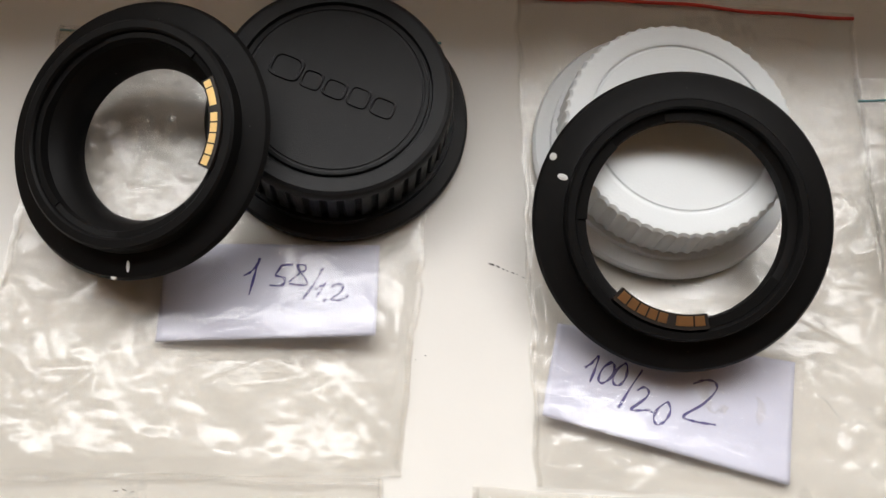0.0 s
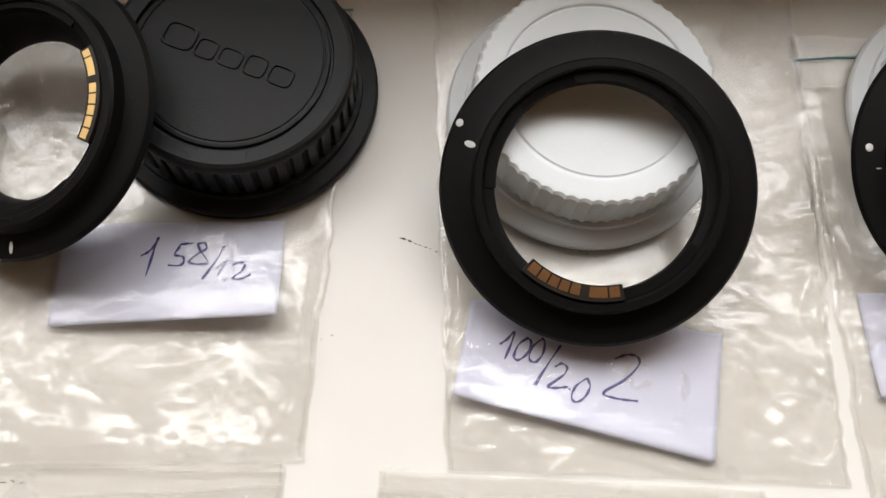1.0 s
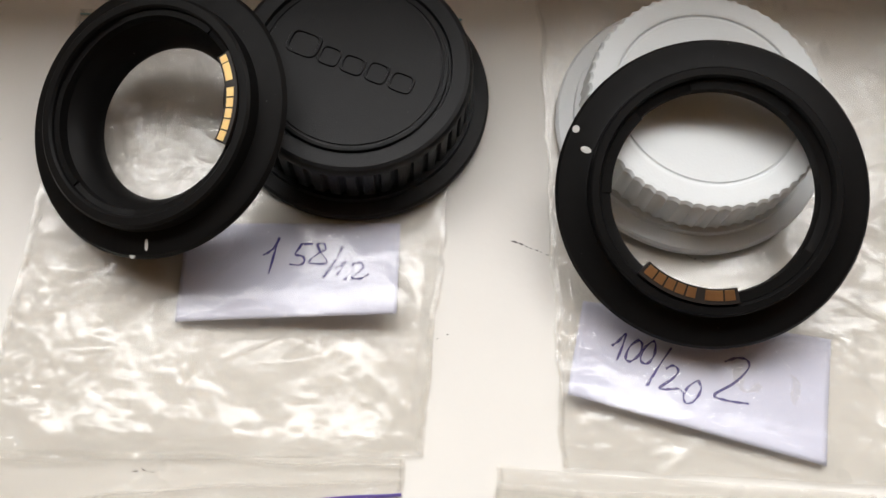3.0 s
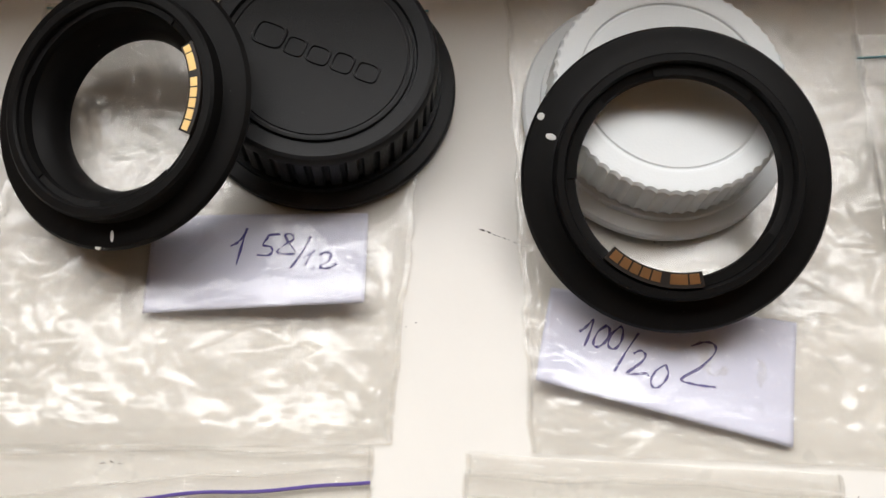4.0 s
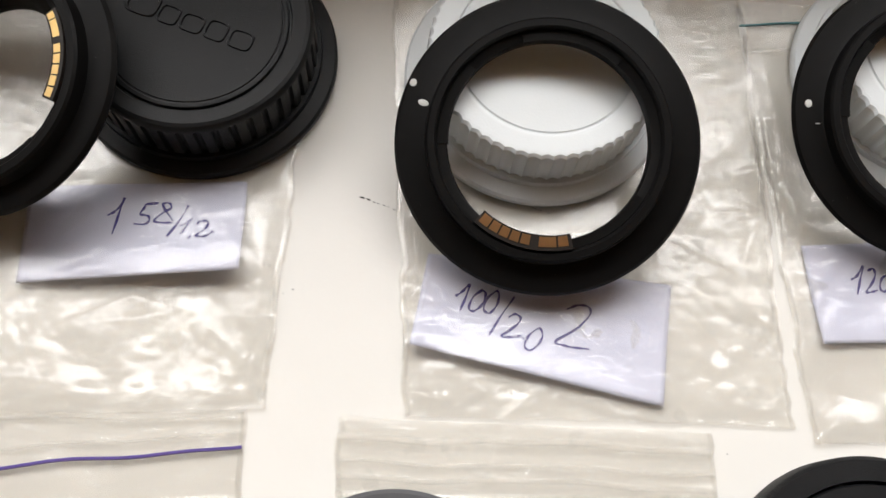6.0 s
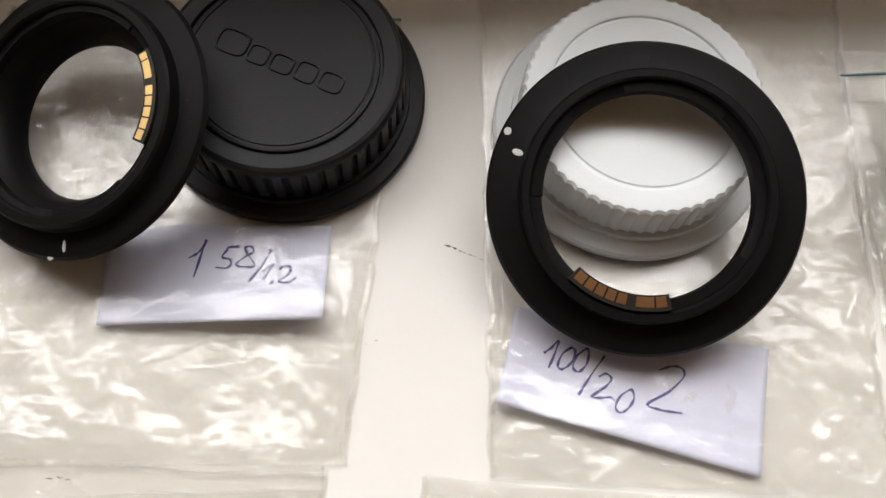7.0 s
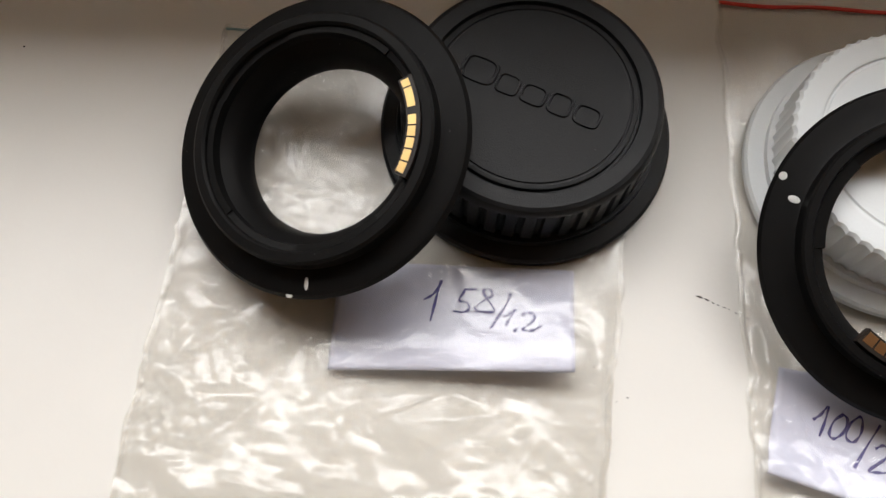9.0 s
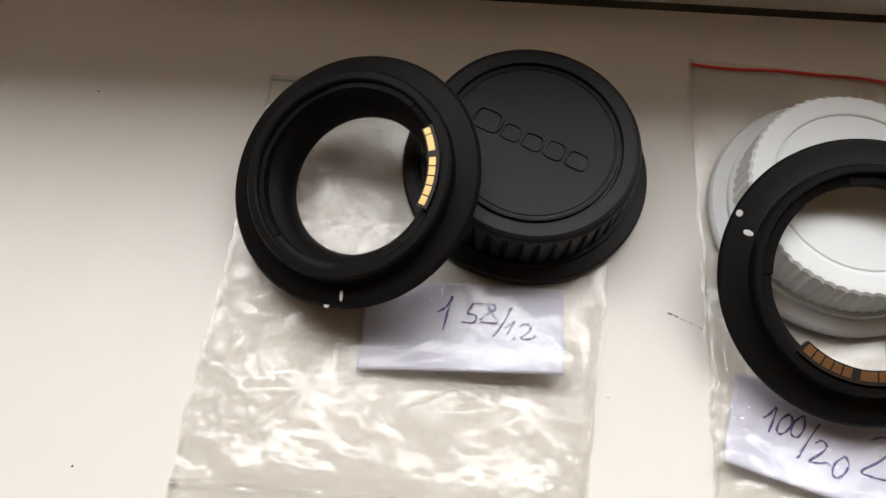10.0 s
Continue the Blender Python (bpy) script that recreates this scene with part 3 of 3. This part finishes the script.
def adapter_ring(label, m, profile, marks, chip, lugs, pad=GOLD, pad_label="gold contact pad"):
    """A lens mount adapter: turned black ring, bayonet lugs, contact chip with gold pads, white index marks.
    marks: (angle, radius, long, wide, height); chip: inner radius, height, pads as (start, end) in degrees, span."""
    ring = empty("adapter_ring", m, label, "adapter ring", "adapter rings")
    part("body", lathe(bmesh.new(), profile, 180), BLACK, ring, angle=28)
    for a0, a1, r0, r1, z0, z1 in lugs:
        part("bayonet_lug", lathe(bmesh.new(), [(r0, z0), (r1, z0), (r1, z1 - 0.3), (r1 - 0.3, z1), (r0 + 0.2, z1)], 180, arc=(a0, a1)), BLACK_IN, ring, angle=28)
    for angle, r, along, wide, z in marks:
        bm = bmesh.new()
        a = radians(angle)
        rows = []
        for k, dz in ((1.0, -0.15), (0.95, 0.10), (0.7, 0.16)):
            row = []
            for i in range(24):
                b = 2 * math.pi * i / 24
                x, y = r + along / 2 * k * math.cos(b), wide / 2 * k * math.sin(b)
                row.append(bm.verts.new(((x * math.cos(a) - y * math.sin(a)) * MM, (x * math.sin(a) + y * math.cos(a)) * MM, (z + dz) * MM)))
            rows.append(row)
        for r0, r1 in zip(rows, rows[1:]):
            for i in range(24):
                bm.faces.new((r0[i], r0[(i + 1) % 24], r1[(i + 1) % 24], r1[i]))
        bm.faces.new(rows[-1])
        part("index_mark", bm, MARK, ring, "white paint mark")
    if chip:
        inner, wide, z, span, pads, off = chip
        block = part("contact_chip", lathe(bmesh.new(), [(inner, z - 2.2), (inner + wide + 0.8, z - 2.6), (inner + wide + 0.6, z), (inner, z)], 240, arc=span), CHIP, ring, "dark resin contact block")
        block.location = (off[0] * MM, off[1] * MM, 0)
        for a0, a1 in pads:
            part("gold_pad", lathe(bmesh.new(), [(inner + 0.35, z - 0.05), (inner + wide - 0.2, z - 0.05), (inner + wide - 0.3, z + 0.09), (inner + 0.45, z + 0.09)], 360, arc=(a0, a1)), pad, block, pad_label)
    return ring


RING_A = [(31.6, -3.2), (33.0, -2.4), (33.5, -1.4), (32.8, -0.3), (31.6, 0.1), (28.2, 0.25), (27.5, 0.5), (27.2, 3.8), (26.6, 4.4), (24.9, 4.5), (24.4, 4.0), (24.2, 3.0), (22.9, 2.8), (22.5, 1.0), (20.6, -0.8), (19.6, -2.4), (18.9, -5.2), (18.7, -6.4), (19.0, -8.0), (21.6, -8.2), (22.6, -3.2)]
adapter_ring(
    "black metal adapter ring with gold contacts, leaning on a lens cap",
    tilted(-72.2, 115.0, 20.5, -0.26, -0.27),
    RING_A,
    [(-77, 30.4, 2.8, 0.9, 0.15), (-84, 32.9, 1.4, 1.6, -0.5)],
    (20.9, 2.35, 5.0, (-14, 39.5), [(34.2, 38.4), (22.8, 33.4), (13.2, 18.4), (6.9, 12.3), (0.6, 6.0), (-6.2, -0.3), (-12.8, -7.1)], (0.5, 0.9)),
    [(60, 120, 22.6, 24.5, 2.4, 3.3), (170, 235, 22.6, 24.5, 2.4, 3.3), (280, 325, 22.6, 24.5, 2.4, 3.3)],
)
RING_B = [(34.6, -2.6), (35.9, -1.9), (36.3, -1.2), (35.6, -0.2), (34.4, 0.0), (29.6, 0.1), (29.0, 0.4), (28.7, 3.6), (28.2, 4.2), (26.7, 4.3), (26.3, 3.7), (26.1, 2.6), (24.9, 2.5), (24.0, 2.2), (23.7, 1.4), (23.8, -1.4), (26.6, -2.4), (27.2, -2.5)]
LUGS_B = [(62, 118, 23.5, 26.3, 1.0, 2.75), (150, 196, 23.4, 26.3, 1.0, 2.75), (292, 342, 23.5, 26.3, 0.6, 2.75)]
adapter_ring(
    "black metal adapter ring with shade-darkened gold contacts, lying on a white cap",
    tilted(57.4, 134.4, 18.5, 0.0, -0.29),
    RING_B,
    [(176.5, 30.8, 2.7, 1.6, 0.05), (170, 34.8, 1.8, 1.9, -0.1)],
    (22.4, 3.0, 4.8, (-118, -64), [(-116.5, -111), (-110, -105), (-104, -99), (-98, -93), (-92, -87), (-82, -72.5), (-71.5, -66)], (0, 0)),
    LUGS_B,
    DIM_GOLD,
    "gold contact pad darkened for a dim reflection",
)
adapter_ring(
    "black metal adapter ring without contacts, lying on a white cap",
    tilted(149.8, 167.3, 18.8, 0.0, -0.26),
    RING_B,
    [(189, 32.6, 1.8, 2.0, 0.08), (198, 30.4, 1.4, 0.35, 0.0)],
    None,
    LUGS_B,
)

# ---- caps at the lower edge ----


def front_cap(label, m, r, h, rim, knurl):
    cap = empty("lens_cap", m, label, "lens cap", "lens caps")
    wob = (lambda a, q, z: 1.0 - (0.008 if q > r - 0.6 and z > 0.8 else 0) * (0.5 + 0.5 * math.cos(a * knurl))) if knurl else None
    n = (knurl or 40) * 4
    part("rim", lathe(bmesh.new(), [(r - 0.8, 0.0), (r, 0.9), (r, h - 0.9), (r - 0.9, h), (r - 5.4, h + 0.1), (r - 5.8, h - 0.6), (r - 5.8, 0.0)], n, wob), rim, cap, angle=40)
    part("face", disc_lathe(bmesh.new(), [(r - 6.1, 0.5), (r - 6.1, h - 0.5), (r - 6.5, h), (r - 11.0, h + 0.1), (r - 11.3, h - 0.25), (2.0, h - 0.25)], 120), CAPBLACK, cap, "matte black face", angle=40)
    return cap


front_cap("black lens cap with fine knurled edge", pose(0.1500, 0.0490, 0.0020), 34.0, 9.0, CAPBLACK, 340)
front_cap("dark grey metal ring cap lying on a bag", pose(0.0500, 0.0205, 0.0020), 30.0, 9.0, GREYRIM, 0)
front_cap("black lens cap lying on a bag", pose(0.0790, 0.0190, 0.0130), 33.0, 8.0, CAPBLACK, 0)

# ---- smudges on the sill ----


def smudge(label, spots):
    ob = empty("smudge", Matrix(), label, "smudge", kind="stuff")
    bm = bmesh.new()
    for x, y, w, h, a in spots:
        ring = []
        for i in range(10):
            b = 2 * math.pi * i / 10
            k = 1 + 0.25 * math.sin(3 * b + x)
            px, py = w / 2 * k * math.cos(b), h / 2 * k * math.sin(b)
            ring.append(bm.verts.new(((x + px * math.cos(a) - py * math.sin(a)) * MM, (y + px * math.sin(a) + py * math.cos(a)) * MM, 0.00006)))
        bm.faces.new(ring)
    part("stain", bm, DIRT, ob, smooth=False)
    return ob


smudge("short broken dark pencil streak on the sill", [(16.6, 116.3, 1.6, 0.5, 0.0), (18.3, 116.2, 1.2, 0.45, -0.2), (19.8, 115.9, 0.7, 0.3, -0.2), (20.9, 115.8, 0.6, 0.25, 0), (22.4, 115.7, 0.9, 0.25, 0), (23.5, 115.6, 0.4, 0.2, 0), (25.2, 115.3, 0.8, 0.22, -0.1), (27.8, 115.0, 0.9, 0.2, -0.1)])
smudge("thin dark scratches on the sill beside the caps", [(59.0, 124.9, 1.4, 0.3, -0.2), (60.8, 124.7, 0.8, 0.35, 0.3), (63.0, 124.6, 1.1, 0.25, 0.1), (-52.0, 39.0, 1.5, 0.3, 0.3), (-50.2, 39.8, 1.2, 0.35, -0.2), (-48.2, 39.9, 0.9, 0.25, 0.4)])
smudge("tiny dark specks on the sill", [(-155.2, 124.4, 0.6, 0.5, 0), (-111.0, 28.0, 0.6, 0.6, 0), (-1.6, 93.2, 0.4, 0.3, 0), (-0.2, 93.3, 0.4, 0.3, 0), (2.4, 90.9, 0.5, 0.2, 0.5), (7.0, 89.0, 0.6, 0.2, 0.2), (5.0, 87.4, 0.4, 0.15, 0.8), (115.7, 76.7, 0.3, 0.3, 0)])
